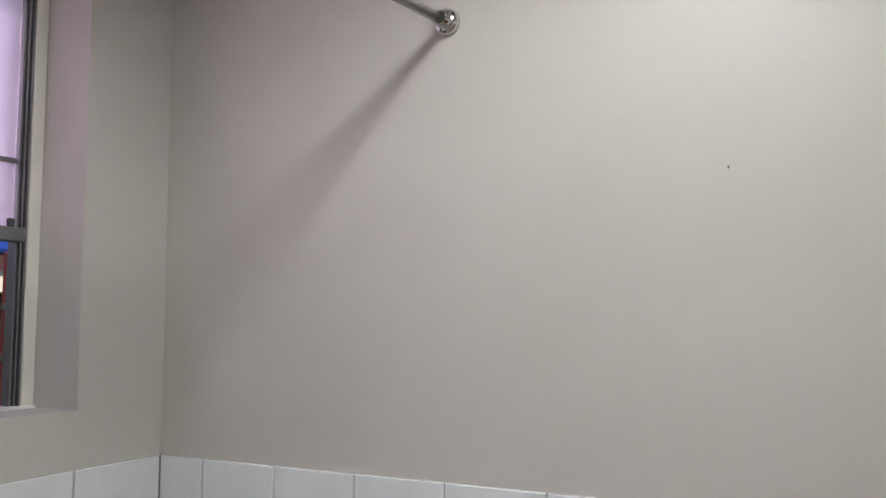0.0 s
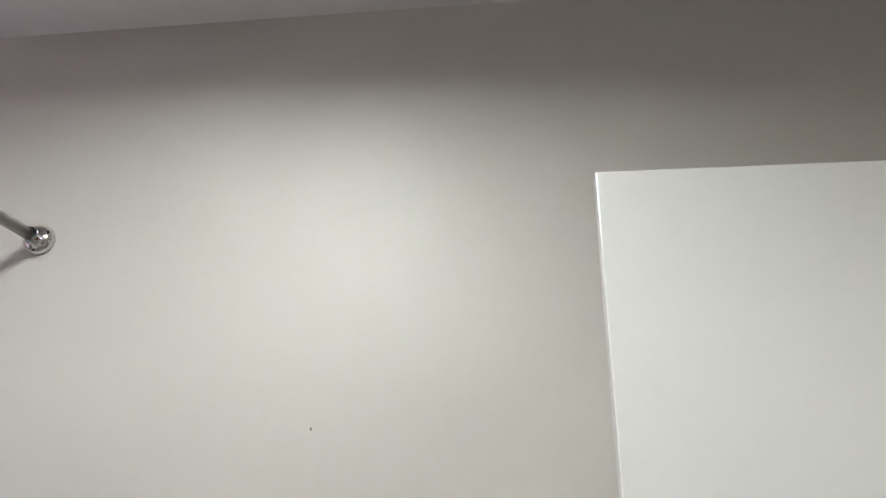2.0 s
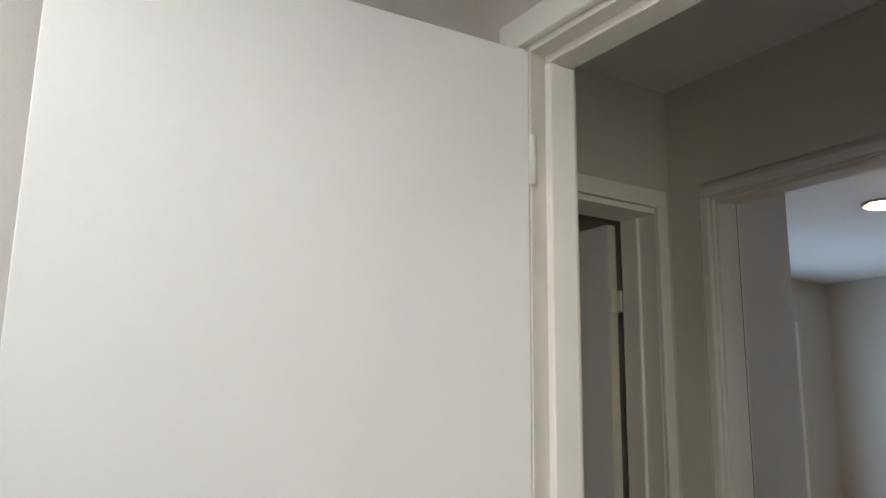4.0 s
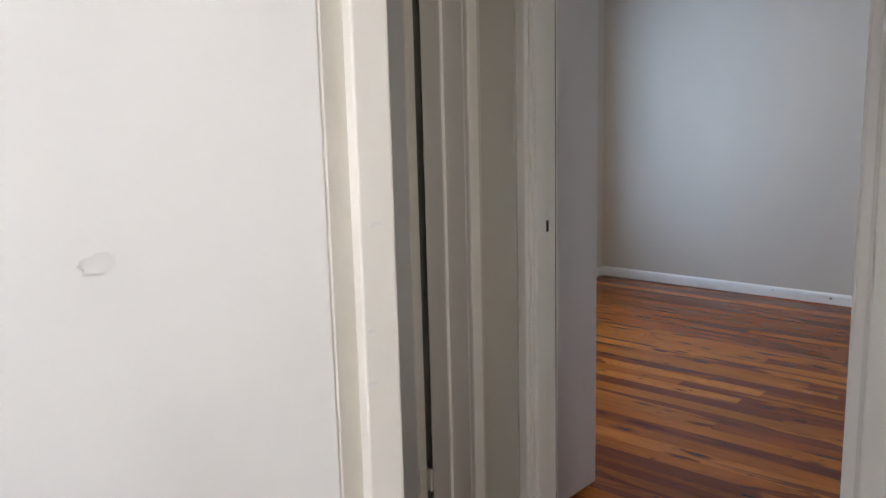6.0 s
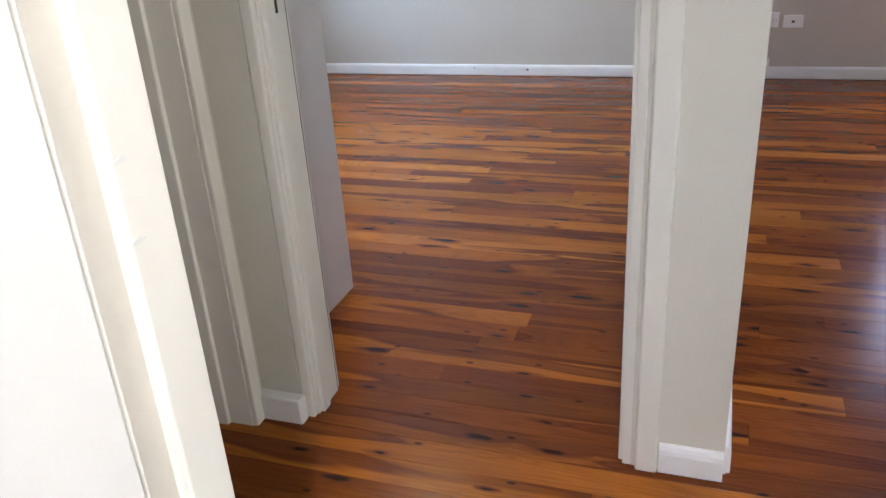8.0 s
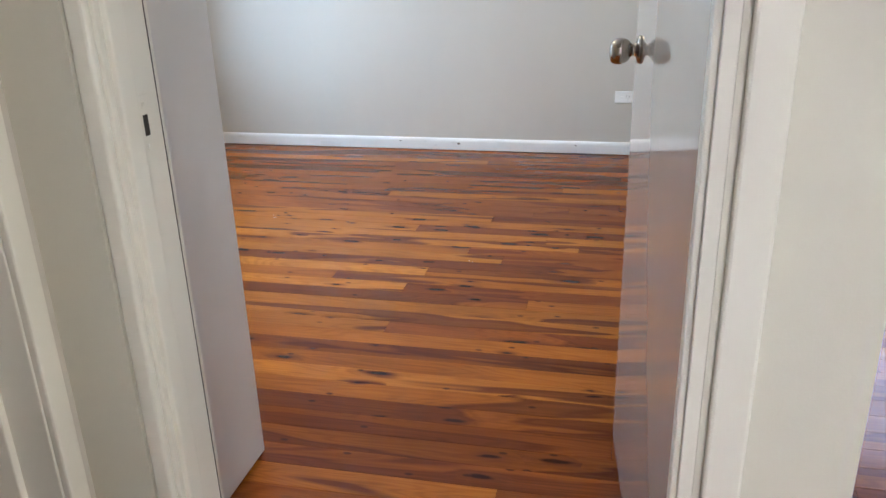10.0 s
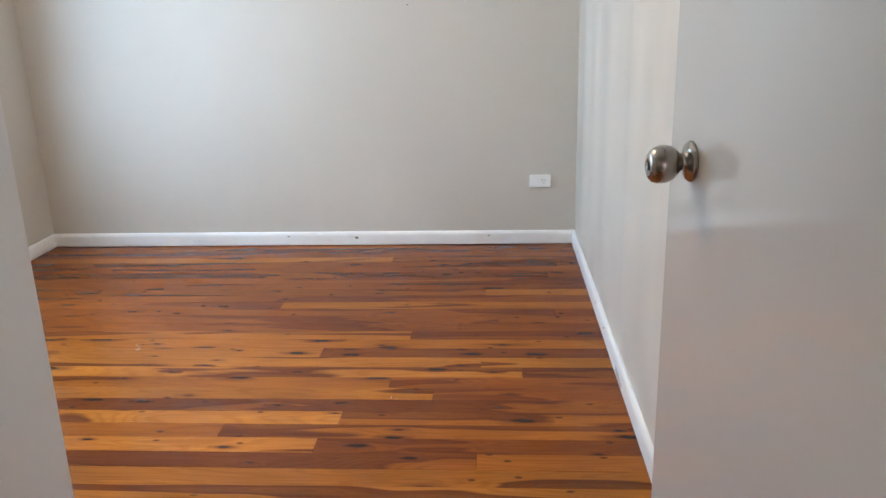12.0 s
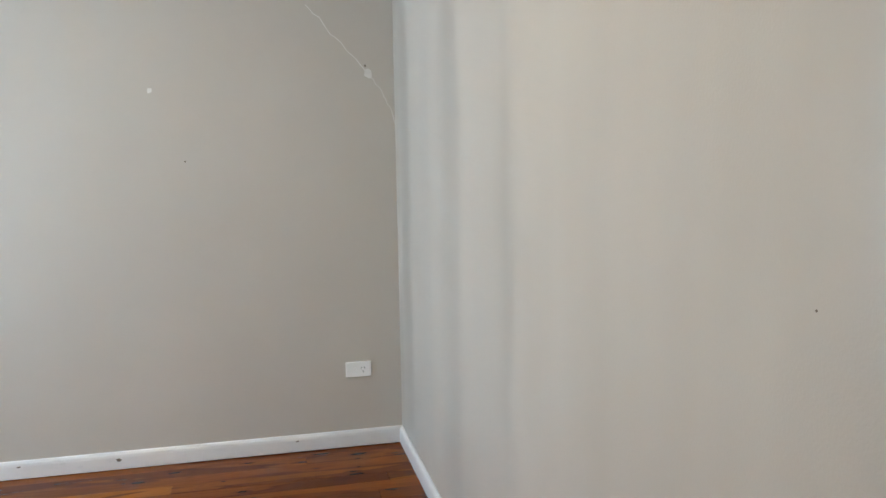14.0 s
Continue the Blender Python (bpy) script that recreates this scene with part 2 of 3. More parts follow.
    bp = add(n, "Bump", Strength=1.0, Distance=0.00035)
    l.new(cn.outputs["Fac"], bp.inputs["Height"])
    bp2 = add(n, "Bump", Strength=1.0, Distance=0.00012)
    l.new(grain.outputs["Fac"], bp2.inputs["Height"])
    l.new(bp.outputs[0], bp2.inputs["Normal"])
    l.new(bp2.outputs[0], b.inputs["Normal"])
    l.new(bp.outputs[0], b.inputs["Coat Normal"])
    return m


HEARTWOOD = (0.135, 0.034, 0.007)
BOARDS = {
    "light": board_material("cypress_sapwood_board", (0.40, 0.143, 0.019), HEARTWOOD, 0.60, 0.16),
    "wavy": board_material("cypress_mixed_board", (0.43, 0.153, 0.021), HEARTWOOD, 0.53, 0.42),
    "mid": board_material("cypress_orange_board", (0.335, 0.106, 0.013), HEARTWOOD, 0.575, 0.24),
    "red": board_material("cypress_red_board", (0.225, 0.060, 0.009), (0.14, 0.033, 0.007), 0.55, 0.2),
    "dark": board_material("cypress_heartwood_board", (0.25, 0.072, 0.010), (0.128, 0.031, 0.007), 0.46, 0.40),
}



# ---------------------------------------------------------------- mesh helpers
def box(bm, x0, x1, y0, y1, z0, z1):
    vs = [bm.verts.new(p) for p in ((x0, y0, z0), (x1, y0, z0), (x1, y1, z0), (x0, y1, z0), (x0, y0, z1), (x1, y0, z1), (x1, y1, z1), (x0, y1, z1))]
    for f in ((3, 2, 1, 0), (4, 5, 6, 7), (0, 1, 5, 4), (1, 2, 6, 5), (2, 3, 7, 6), (3, 0, 4, 7)):
        bm.faces.new([vs[i] for i in f])
    return vs


def boxes(*sizes, bevel=0.0, segments=2):
    bm = bmesh.new()
    for s in sizes:
        box(bm, *s)
    if bevel:
        bmesh.ops.bevel(bm, geom=bm.edges[:], offset=bevel, segments=segments, profile=0.5, affect="EDGES")
    return bm


def lathe(profile, steps=32):
    """A body of revolution about z from (radius, height) pairs."""
    bm = bmesh.new()
    rings = [[bm.verts.new((r * math.cos(a), r * math.sin(a), z)) for a in (2 * math.pi * i / steps for i in range(steps))] for r, z in profile]
    for a, b in zip(rings, rings[1:]):
        for i in range(steps):
            bm.faces.new((a[i], a[(i + 1) % steps], b[(i + 1) % steps], b[i]))
    bm.faces.new(rings[0][::-1])
    bm.faces.new(rings[-1])
    for f in bm.faces:
        f.smooth = True
    return bm


def profile_strip(points, length):
    """A moulding: a closed outline in (y, z), drawn out along x."""
    bm = bmesh.new()
    a = [bm.verts.new((0, y, z)) for y, z in points]
    b = [bm.verts.new((length, y, z)) for y, z in points]
    k = len(points)
    for i in range(k):
        bm.faces.new((a[i], a[(i + 1) % k], b[(i + 1) % k], b[i]))
    bm.faces.new(a[::-1])
    bm.faces.new(b)
    bmesh.ops.recalc_face_normals(bm, faces=bm.faces[:])
    return bm


def finish(name, bm, mat):
    me = bpy.data.meshes.new(name)
    bmesh.ops.recalc_face_normals(bm, faces=bm.faces[:])
    bm.to_mesh(me)
    bm.free()
    me.materials.append(mat)
    return new(name, me)


def part(name, bm, mat, parent, label=""):
    ob = finish(name, bm, mat)
    ob.parent = parent
    return tagged(ob, label)


def structure(name, bm, mat, label, category):
    return tagged(finish(name, bm, mat), label, category, kind="structure")


def thing(name, label, category, place=(0, 0, 0), group="", turn=0.0):
    ob = new(name)
    ob.matrix_world = pose(*place, 0, 0, turn)
    return tagged(ob, label, category, group)


# ---------------------------------------------------------------- plan
CEIL = 2.43
SX0, SX1 = -2.13, 0.870          # bedroom, west and east
SY0, SY1 = 0.115, 3.975         # bedroom, south and north
PX1 = 1.012                      # far face of the partition
BX0, BX1 = 0.325, 2.45          # bathroom
BY0, BY1 = -3.655, -1.09
HX0, HY0 = -0.15, -0.985        # hall, west and south
RX1 = 5.0                       # far side of the next room
HEAD = 2.04
BATH_CEIL, BATH_SLOPE, BATH_TOP = 2.43, 0.045, 2.6   # at the window wall; rise per metre; wall tops

# ---------------------------------------------------------------- walls
structure("wall_bedroom_south", boxes((-2.25, -0.02, 0, SY0, 0, CEIL), (0.81, PX1, 0, SY0, 0, CEIL), (-0.02, 0.81, 0, SY0, HEAD + 0.02, CEIL)), HALL_WALL,
          "cream painted plaster wall with the bedroom doorway", "wall")
structure("wall_hall_north", boxes((HX0, -0.036, -0.02, 0, 0, CEIL), (-0.036, PX1, -0.02, 0, HEAD + 0.05, CEIL)), HALL_WALL, "narrow cream strip of hall wall beside the bedroom door", "wall")
structure("wall_bedroom_east", boxes((SX1, PX1, SY0, SY1, 0, CEIL)), STREAKED, "warm grey painted plaster wall with faint streaks", "wall")
structure("wall_north", boxes((-2.25, 2.05, SY1, SY1 + 0.14, 0, CEIL), (3.75, RX1 + 0.1, SY1, SY1 + 0.14, 0, CEIL), (2.05, 3.75, SY1, SY1 + 0.14, 0, 0.85), (2.05, 3.75, SY1, SY1 + 0.14, 2.05, CEIL)),
          WALL, "warm grey painted plaster wall, lit by daylight", "wall")
structure("wall_bedroom_west", boxes((-2.25, SX0, SY0, 2.25, 0, CEIL), (-2.25, SX0, 3.55, SY1, 0, CEIL), (-2.25, SX0, 2.25, 3.55, 0, 0.5), (-2.25, SX0, 2.25, 3.55, 2.1, CEIL)),
          WALL, "grey painted plaster wall with a window opening", "wall")
structure("wall_hall_west", boxes((HX0 - 0.13, HX0, -0.068, 0, 0, CEIL), (HX0 - 0.13, HX0, HY0, -0.83, 0, CEIL), (HX0 - 0.13, HX0, -0.83, -0.068, 2.045, CEIL)), WALL,
          "warm grey hall wall round the end doorway", "wall")
structure("wall_bathroom_north", boxes((-1.6, 0.467, BY1, HY0, 0, BATH_TOP), (1.31, RX1, BY1, HY0, 0, BATH_TOP), (0.467, 1.31, BY1, HY0, HEAD + 0.02, BATH_TOP)), WALL,
          "painted plaster wall with the bathroom doorway", "wall")
structure("wall_bathroom_west", boxes((BX0 - 0.1, BX0, BY0, BY1, 0, BATH_TOP)), BATH_WALL, "pale grey painted bathroom wall above white tiles", "wall")
# opening added in this unseen wall to let the hall-end fill through
EY0, EY1, EZ0, EZ1 = -2.75, -1.75, 1.15, 2.05
structure("wall_bathroom_east", boxes((BX1, BX1 + 0.1, BY0, EY0, 0, BATH_TOP), (BX1, BX1 + 0.1, EY1, BY1, 0, BATH_TOP), (BX1, BX1 + 0.1, EY0, EY1, 0, EZ0), (BX1, BX1 + 0.1, EY0, EY1, EZ1, BATH_TOP)), BATH_WALL, "pale grey painted bathroom wall with an opening added for the hall-end fill light", "wall")
WX0, WX1, WZ0, WZ1 = 0.556, 1.656, 1.216, 2.34
structure("wall_bathroom_south", boxes((BX0 - 0.1, WX0, BY0 - 0.2, BY0, 0, BATH_TOP), (WX1, BX1 + 0.1, BY0 - 0.2, BY0, 0, BATH_TOP), (WX0, WX1, BY0 - 0.2, BY0, 0, WZ0), (WX0, WX1, BY0 - 0.2, BY0, WZ1, BATH_TOP)),
          BATH_WALL, "pale grey painted bathroom wall with a deep window opening", "wall")
# the low opening is made only to pass the hall's east fill
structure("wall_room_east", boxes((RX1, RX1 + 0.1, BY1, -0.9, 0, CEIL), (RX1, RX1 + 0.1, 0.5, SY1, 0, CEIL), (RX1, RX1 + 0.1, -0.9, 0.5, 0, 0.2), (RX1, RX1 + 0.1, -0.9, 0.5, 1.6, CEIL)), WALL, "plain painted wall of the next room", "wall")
structure("wall_cupboard_back", boxes((-1.6, -1.5, HY0, 0, 0, CEIL)), WALL, "plain wall of the unlit end room", "wall")
structure("ceiling", boxes((-2.25, RX1 + 0.1, BY1 + 0.05, SY1 + 0.14, CEIL, CEIL + 0.1)), CEILING, "flat white painted plaster ceiling", "ceiling")
bm = boxes((BX0 - 0.1, BX1 + 0.1, 0, 2.87, 0, 0.1))
bmesh.ops.transform(bm, matrix=pose(0, BY0 - 0.25, BATH_CEIL - 0.011, math.degrees(math.atan(BATH_SLOPE)), 0, 0), verts=bm.verts[:])
structure("ceiling_bathroom", bm, CEILING, "white painted bathroom ceiling, rising gently", "ceiling")
# unseen header, added to block light from the next room above door height
structure("wall_hall_light_block", boxes((1.40, 1.52, HY0, 0.0, HEAD, CEIL), (PX1, 1.40, -0.02, 0.1, HEAD, CEIL)), WALL, "unseen plain header added to keep the next room's light off the upper hall", "wall")
structure("floor_bathroom", boxes((BX0 - 0.1, BX1 + 0.1, BY0 - 0.2, BY1 + 0.02, -0.1, 0.0)), BATH_FLOOR, "grey tiled bathroom floor", "floor")
floor = structure("floor", boxes((-2.25, RX1 + 0.1, BY1 + 0.02, SY1 + 0.1, -0.12, -0.02)), DARK, "varnished cypress pine board floor with dark knots", "floor")
structure("ground", boxes((-400, 400, -400, 400, -0.7, -0.5)), GROUND, "bare ground around the house", "ground")


# ---------------------------------------------------------------- door frames
def door_frame(name, x0, x1, y0, y1, hall_side, left_arch, right_arch, stop, label, turn=None):
    """Jambs and head lining an opening along x, planted stops, and architraves on both faces. hall_side: the face with the stop's far end."""
    ob = new(name)
    tagged(ob, label, "door frame", kind="structure")
    part("jamb", boxes((x0 - 0.02, x0, y0, y1, 0, HEAD + 0.018), bevel=0.0015), TRIM, ob)
    part("jamb", boxes((x1, x1 + 0.02, y0, y1, 0, HEAD + 0.018), bevel=0.0015), TRIM, ob)
    part("head", boxes((x0 + 0.0005, x1 - 0.0005, y0, y1, HEAD, HEAD + 0.018), bevel=0.0015), TRIM, ob)
    s0, s1, d = stop
    part("door_stop", boxes((x0 - 0.002, x0 + d, s0, s1, 0, HEAD - d), bevel=0.003), TRIM, ob)
    part("door_stop", boxes((x1 - d, x1 + 0.002, s0, s1, 0, HEAD - d), bevel=0.003), TRIM, ob)
    part("door_stop", boxes((x0, x1, s0, s1, HEAD - d, HEAD + 0.002), bevel=0.003), TRIM, ob)
    for face, out in ((y0, -0.018), (y1, 0.018)):
        ya, yb = sorted((face, face + out))
        a, b = left_arch
        part("architrave", boxes((x0 - b, x0 - a, ya, yb, 0, HEAD + a), bevel=0.005), TRIM, ob)
        c, d2 = right_arch
        part("architrave", boxes((x1 + c, x1 + d2, ya, yb, 0, HEAD + a), bevel=0.005), TRIM, ob)
        part("architrave", boxes((x0 - b, x1 + d2, ya, yb, HEAD + a, HEAD + a + (b - a)), bevel=0.005), TRIM, ob)
    return ob


bed_frame = door_frame("door_frame_bedroom", 0.0, 0.79, 0.0, SY0, 0, (0.004, 0.034), (0.03, 0.08), (0.012, 0.05, 0.010), "cream enamelled timber bedroom door frame")
bath_frame = door_frame("door_frame_bathroom", 0.487, 1.29, BY1, HY0, 0, (0.012, 0.072), (0.012, 0.072), (BY1 + 0.034, HY0 - 0.012, 0.016), "cream enamelled timber bathroom door frame")

# rebate shade is painted in with the darker cream
part("jamb_rebate", boxes((0.7892, 0.79, 0.052, SY0 - 0.001, 0, HEAD)), CREAM, bed_frame, "older cream paint behind the hinges, darkened for the shade there")
# thin dark strip, just proud of the jamb, draws the joint line
part("joint_strip", boxes((-0.018, 0.0006, SY0 - 0.0024, SY0 - 0.0004, 0, HEAD - 0.002)), DARK, bed_frame, "dark strip along the joint of jamb and architrave")
part("jamb_rebate", boxes((0.487, 0.4878, BY1 + 0.001, BY1 + 0.036, 0, HEAD)), CREAM, bath_frame, "older cream paint behind the hinges, darkened for the shade there")

# strike plate let into the bedroom jamb
strike = thing("strike_plate", "small brass strike plate painted over in cream, in the bedroom jamb", "strike plate", (0.0, 0.069, 1.04))
part("plate", boxes((0.0, 0.0025, -0.016, 0.016, -0.045, -0.016), (0.0, 0.0025, -0.016, 0.016, 0.016, 0.045), (0.0, 0.0025, -0.016, -0.004, -0.016, 0.016), (0.0, 0.0025, 0.010, 0.016, -0.016, 0.016), bevel=0.0006), TRIM, strike)
part("latch_hole", boxes((-0.0005, 0.0012, -0.004, 0.010, -0.017, 0.015)), DARK, strike, "dark latch hole")
for dz in (-0.031, 0.031):
    bm = lathe([(0.004, 0), (0.004, 0.001), (0.0025, 0.0018)], 12)
    bmesh.ops.transform(bm, matrix=pose(0.0024, 0.0, dz, 0, 90, 0), verts=bm.verts[:])
    part("screw", bm, TRIM, strike)


# ---------------------------------------------------------------- doors
def door(name, hinge, free, thick, z1, side, mat, label):
    """A flush leaf from its hinge to its free edge; side: +1 where the leaf's body lies to the left of that line."""
    dx, dy = free[0] - hinge[0], free[1] - hinge[1]
    width, turn = math.hypot(dx, dy), math.degrees(math.atan2(dy, dx))
    ob = thing(name, label, "door", (hinge[0], hinge[1], 0.008), turn=turn)
    ya, yb = sorted((0, side * thick))
    part("leaf", boxes((0, width, ya, yb, 0, z1 - 0.008), bevel=0.002), mat, ob)
    for z in (0.2, 1.78):
        bm = lathe([(0.006, 0), (0.006, 0.09)], 12)
        bmesh.ops.transform(bm, matrix=pose(-0.004, -side * 0.004, z), verts=bm.verts[:])
        part("hinge", bm, TRIM, ob, "butt hinge painted over")
    return ob, width


def knob(parent, x, y, z, out):
    """Round door knob on a rose; out: +1 or -1 along the leaf's y."""
    prof = [(0.030, 0.0), (0.030, 0.003), (0.027, 0.007), (0.018, 0.0095), (0.0135, 0.012), (0.0128, 0.017), (0.014, 0.021), (0.0195, 0.025),
            (0.0245, 0.032), (0.0272, 0.040), (0.0278, 0.048), (0.0266, 0.056), (0.0235, 0.063), (0.0185, 0.0675), (0.0125, 0.0695), (0.0095, 0.068), (0.003, 0.0675)]
    prof = [(r, q * 0.93) for r, q in prof]
    bm = lathe(prof, 40)
    for v in bm.verts:                      # the worn spindle lets the ball hang a little
        v.co.y += out * 0.09 * max(0.0, v.co.z - 0.012)
    bmesh.ops.transform(bm, matrix=pose(x, y, z, -90 * out, 0, 0), verts=bm.verts[:])
    k = part("knob", bm, STEEL, parent, "satin steel ball knob on a round rose")
    bm = boxes((-0.0012, 0.0012, -0.006 + out * 0.005, 0.006 + out * 0.005, 0.0625, 0.0640))
    bmesh.ops.transform(bm, matrix=pose(x, y, z, -90 * out, 0, 0), verts=bm.verts[:])
    part("turn_slot", bm, DARK, k)
    return k


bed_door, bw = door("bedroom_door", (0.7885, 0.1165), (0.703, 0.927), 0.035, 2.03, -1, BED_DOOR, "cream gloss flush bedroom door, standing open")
knob(bed_door, bw - 0.094, 0.0, 1.042, 1)
knob(bed_door, bw - 0.094, -0.035, 1.042, -1)
part("latch", boxes((bw - 0.001, bw + 0.009, -0.024, -0.011, 1.032, 1.052), bevel=0.002), STEEL, bed_door)
bath_door, cw = door("bathroom_door", (0.4865, -1.093), (0.460, -1.879), 0.035, 2.04, -1, DOOR, "cream gloss flush bathroom door, open against the wall")


# ---------------------------------------------------------------- door at the hall's end, open into an unlit room
def end_doorway():
    ob = tagged(new("door_frame_hall_end"), "cream enamelled timber frame of the hall's end doorway", "door frame", kind="structure")
    ob.matrix_world = pose(HX0, 0, 0)
    part("jamb", boxes((-0.135, 0.001, -0.09, -0.068, 0, 2.03), bevel=0.002), TRIM, ob)
    part("door_stop", boxes((-0.137, -0.066, -0.102, -0.088, 0, 2.01), bevel=0.003), TRIM, ob)
    part("jamb", boxes((-0.135, 0.001, -0.83, -0.808, 0, 2.03), bevel=0.002), TRIM, ob)
    part("door_stop", boxes((-0.137, -0.066, -0.81, -0.796, 0, 2.01), bevel=0.003), TRIM, ob)
    part("head", boxes((-0.135, 0.001, -0.808, -0.09, 2.01, 2.03), bevel=0.002), TRIM, ob)
    part("architrave", boxes((0.0, 0.016, -0.088, -0.047, 0, 2.03), bevel=0.004), TRIM, ob)
    part("architrave", boxes((0.0, 0.016, -0.88, -0.812, 0, 2.03), bevel=0.004), TRIM, ob)
    part("architrave", boxes((0.0, 0.016, -0.88, -0.047, 2.03, 2.085), bevel=0.004), TRIM, ob)
    d = thing("hall_end_door", "cream gloss flush door opened into the unlit end room", "door", (HX0 - 0.157, -0.142, 0.010))
    part("leaf", boxes((-0.69, 0, 0, 0.035, 0, 1.99), bevel=0.002), DOOR, d)
    # dim east-facing edge: its shade is put into the cream
    part("leaf_edge", boxes((0.0, 0.0015, 0.001, 0.034, 0.002, 1.988)), CREAM, d, "older cream paint on the hinge edge, darkened for its shade")
    for z in (0.24, 1.70):
        part("hinge", boxes((0.0, 0.006, 0.0, 0.034, z, z + 0.075), (-0.001, 0.022, 0.028, 0.038, z + 0.003, z + 0.072), bevel=0.002), CREAM, d, "butt hinge clogged with paint")


end_doorway()

# ---------------------------------------------------------------- skirting boards
SKIRT_OUT = [(0, 0), (0.008, 0), (0.008, 0.0045), (0.016, 0.0045), (0.016, 0.055), (0.014, 0.066), (0.009, 0.074), (0.004, 0.077), (0, 0.077)]


def skirting(name, start, end, label="white enamelled timber skirting board"):
    """From start to end, with the wall on the right of that line."""
    length = math.hypot(end[0] - start[0], end[1] - start[1])
    ob = structure(name, profile_strip(SKIRT_OUT, length), SKIRT, label, "skirting board")
    ob.matrix_world = pose(start[0], start[1], 0, 0, 0, math.degrees(math.atan2(end[1] - start[1], end[0] - start[0])))
    return ob


skirting("baseboard_north", (SX1 - 0.0, SY1), (SX0, SY1))
skirting("baseboard_east", (SX1, SY0 + 0.02), (SX1, SY1 - 0.016))
skirting("baseboard_west", (SX0, SY1 - 0.016), (SX0, SY0))
skirting("baseboard_next_room", (RX1, SY1), (PX1, SY1))
skirting("baseboard_next_room_west", (PX1, SY1 - 0.016), (PX1, 0.02))
structure("baseboard_hall", boxes((HX0, -0.02, -0.056, -0.02, 0, 0.076), bevel=0.006), SKIRT, "short thick block of white skirting in the hall corner", "skirting board")
skirting("baseboard_hall_end", (PX1, 0.0), (0.872, 0.0))


# ---------------------------------------------------------------- wardrobe beside the bedroom door
def wardrobe():
    x0, x1, y0, y1, top = -1.45, -0.215, SY0 + 0.01, 0.69, 2.3
    ob = thing("wardrobe", "plain off-white melamine wardrobe standing beside the door", "wardrobe", (x0, y0, 0))
    w, d = x1 - x0, y1 - y0
    part("side_panel", boxes((w - 0.018, w, 0, d, 0.006, top), bevel=0.0015), WARDROBE, ob)
    part("side_panel", boxes((0, 0.018, 0, d, 0.006, top), bevel=0.0015), WARDROBE, ob)
    part("top_panel", boxes((0.018, w - 0.018, 0, d, top - 0.018, top)), WARDROBE, ob)
    part("back_panel", boxes((0.018, w - 0.018, 0, 0.006, 0.08, top - 0.018)), WARDROBE, ob)
    part("plinth", boxes((0.018, w - 0.018, d - 0.06, d - 0.042, 0, 0.08)), WARDROBE, ob)
    for i in (0, 1):
        a = 0.02 + i * (w - 0.04) / 2
        part("door", boxes((a + 0.001, a + (w - 0.04) / 2 - 0.001, d - 0.02, d - 0.002, 0.085, top - 0.02), bevel=0.001), WARDROBE, ob)
    return ob


wardrobe()


# ---------------------------------------------------------------- power outlets
def outlet(name, x, z, w, h, wall_y, kind, label):
    ob = thing(name, label, "power outlet", (x, wall_y, z))
    part("plate", boxes((-w / 2, w / 2, -0.011, 0.0, -h / 2, h / 2), bevel=0.003), PLASTIC, ob)
    if kind == "single":
        part("switch", boxes((-0.022, -0.008, -0.0145, -0.010, -0.006, 0.006), bevel=0.002), PLASTIC, ob, "white rocker switch")
        for sx, tilt in ((0.012, 35), (0.028, -35)):
            bm = boxes((-0.0012, 0.0012, -0.0116, -0.0105, -0.0045, 0.0045))
            bmesh.ops.transform(bm, matrix=pose(sx, 0, 0.006, 0, tilt, 0), verts=bm.verts[:])
            part("pin_slot", bm, SLOT, ob)
        bm = boxes((0.0188, 0.0212, -0.0116, -0.0105, -0.015, -0.006))
        part("pin_slot", bm, SLOT, ob)
    elif kind == "double":
        for cx in (-0.03, 0.03):
            part("switch", boxes((cx - 0.006, cx + 0.006, -0.0145, -0.010, 0.014, 0.026), bevel=0.002), PLASTIC, ob)
            for sx, tilt in ((cx - 0.008, 35), (cx + 0.008, -35)):
                bm = boxes((-0.0012, 0.0012, -0.0116, -0.0105, -0.0045, 0.0045))
                bmesh.ops.transform(bm, matrix=pose(sx, 0, -0.004, 0, tilt, 0), verts=bm.verts[:])
                part("pin_slot", bm, SLOT, ob)
            part("pin_slot", boxes((cx - 0.0012, cx + 0.0012, -0.0116, -0.0105, -0.024, -0.015)), SLOT, ob)
    else:
        part("socket", boxes((-0.008, 0.008, -0.0122, -0.010, -0.008, 0.006), bevel=0.001), SLOT, ob)
    return ob


outlet("power_outlet", 0.676, 0.357, 0.115, 0.068, SY1, "single", "white plastic single power outlet with a switch, on the bedroom wall")
outlet("power_outlet", 1.2, 0.368, 0.104, 0.092, SY1, "double", "white plastic double power outlet on the next room's wall")
outlet("wall_socket", 1.335, 0.358, 0.115, 0.075, SY1, "aerial", "white plastic aerial socket plate beside the outlet")
skt = thing("phone_socket", "small dark and white phone socket above the skirting", "phone socket", (1.195, SY1, 0.105))
part("body", boxes((-0.025, 0.025, -0.022, 0.0, -0.025, 0.025), bevel=0.004), PLASTIC, skt)
part("port", boxes((-0.02, 0.004, -0.0235, -0.02, -0.018, 0.004)), SLOT, skt)


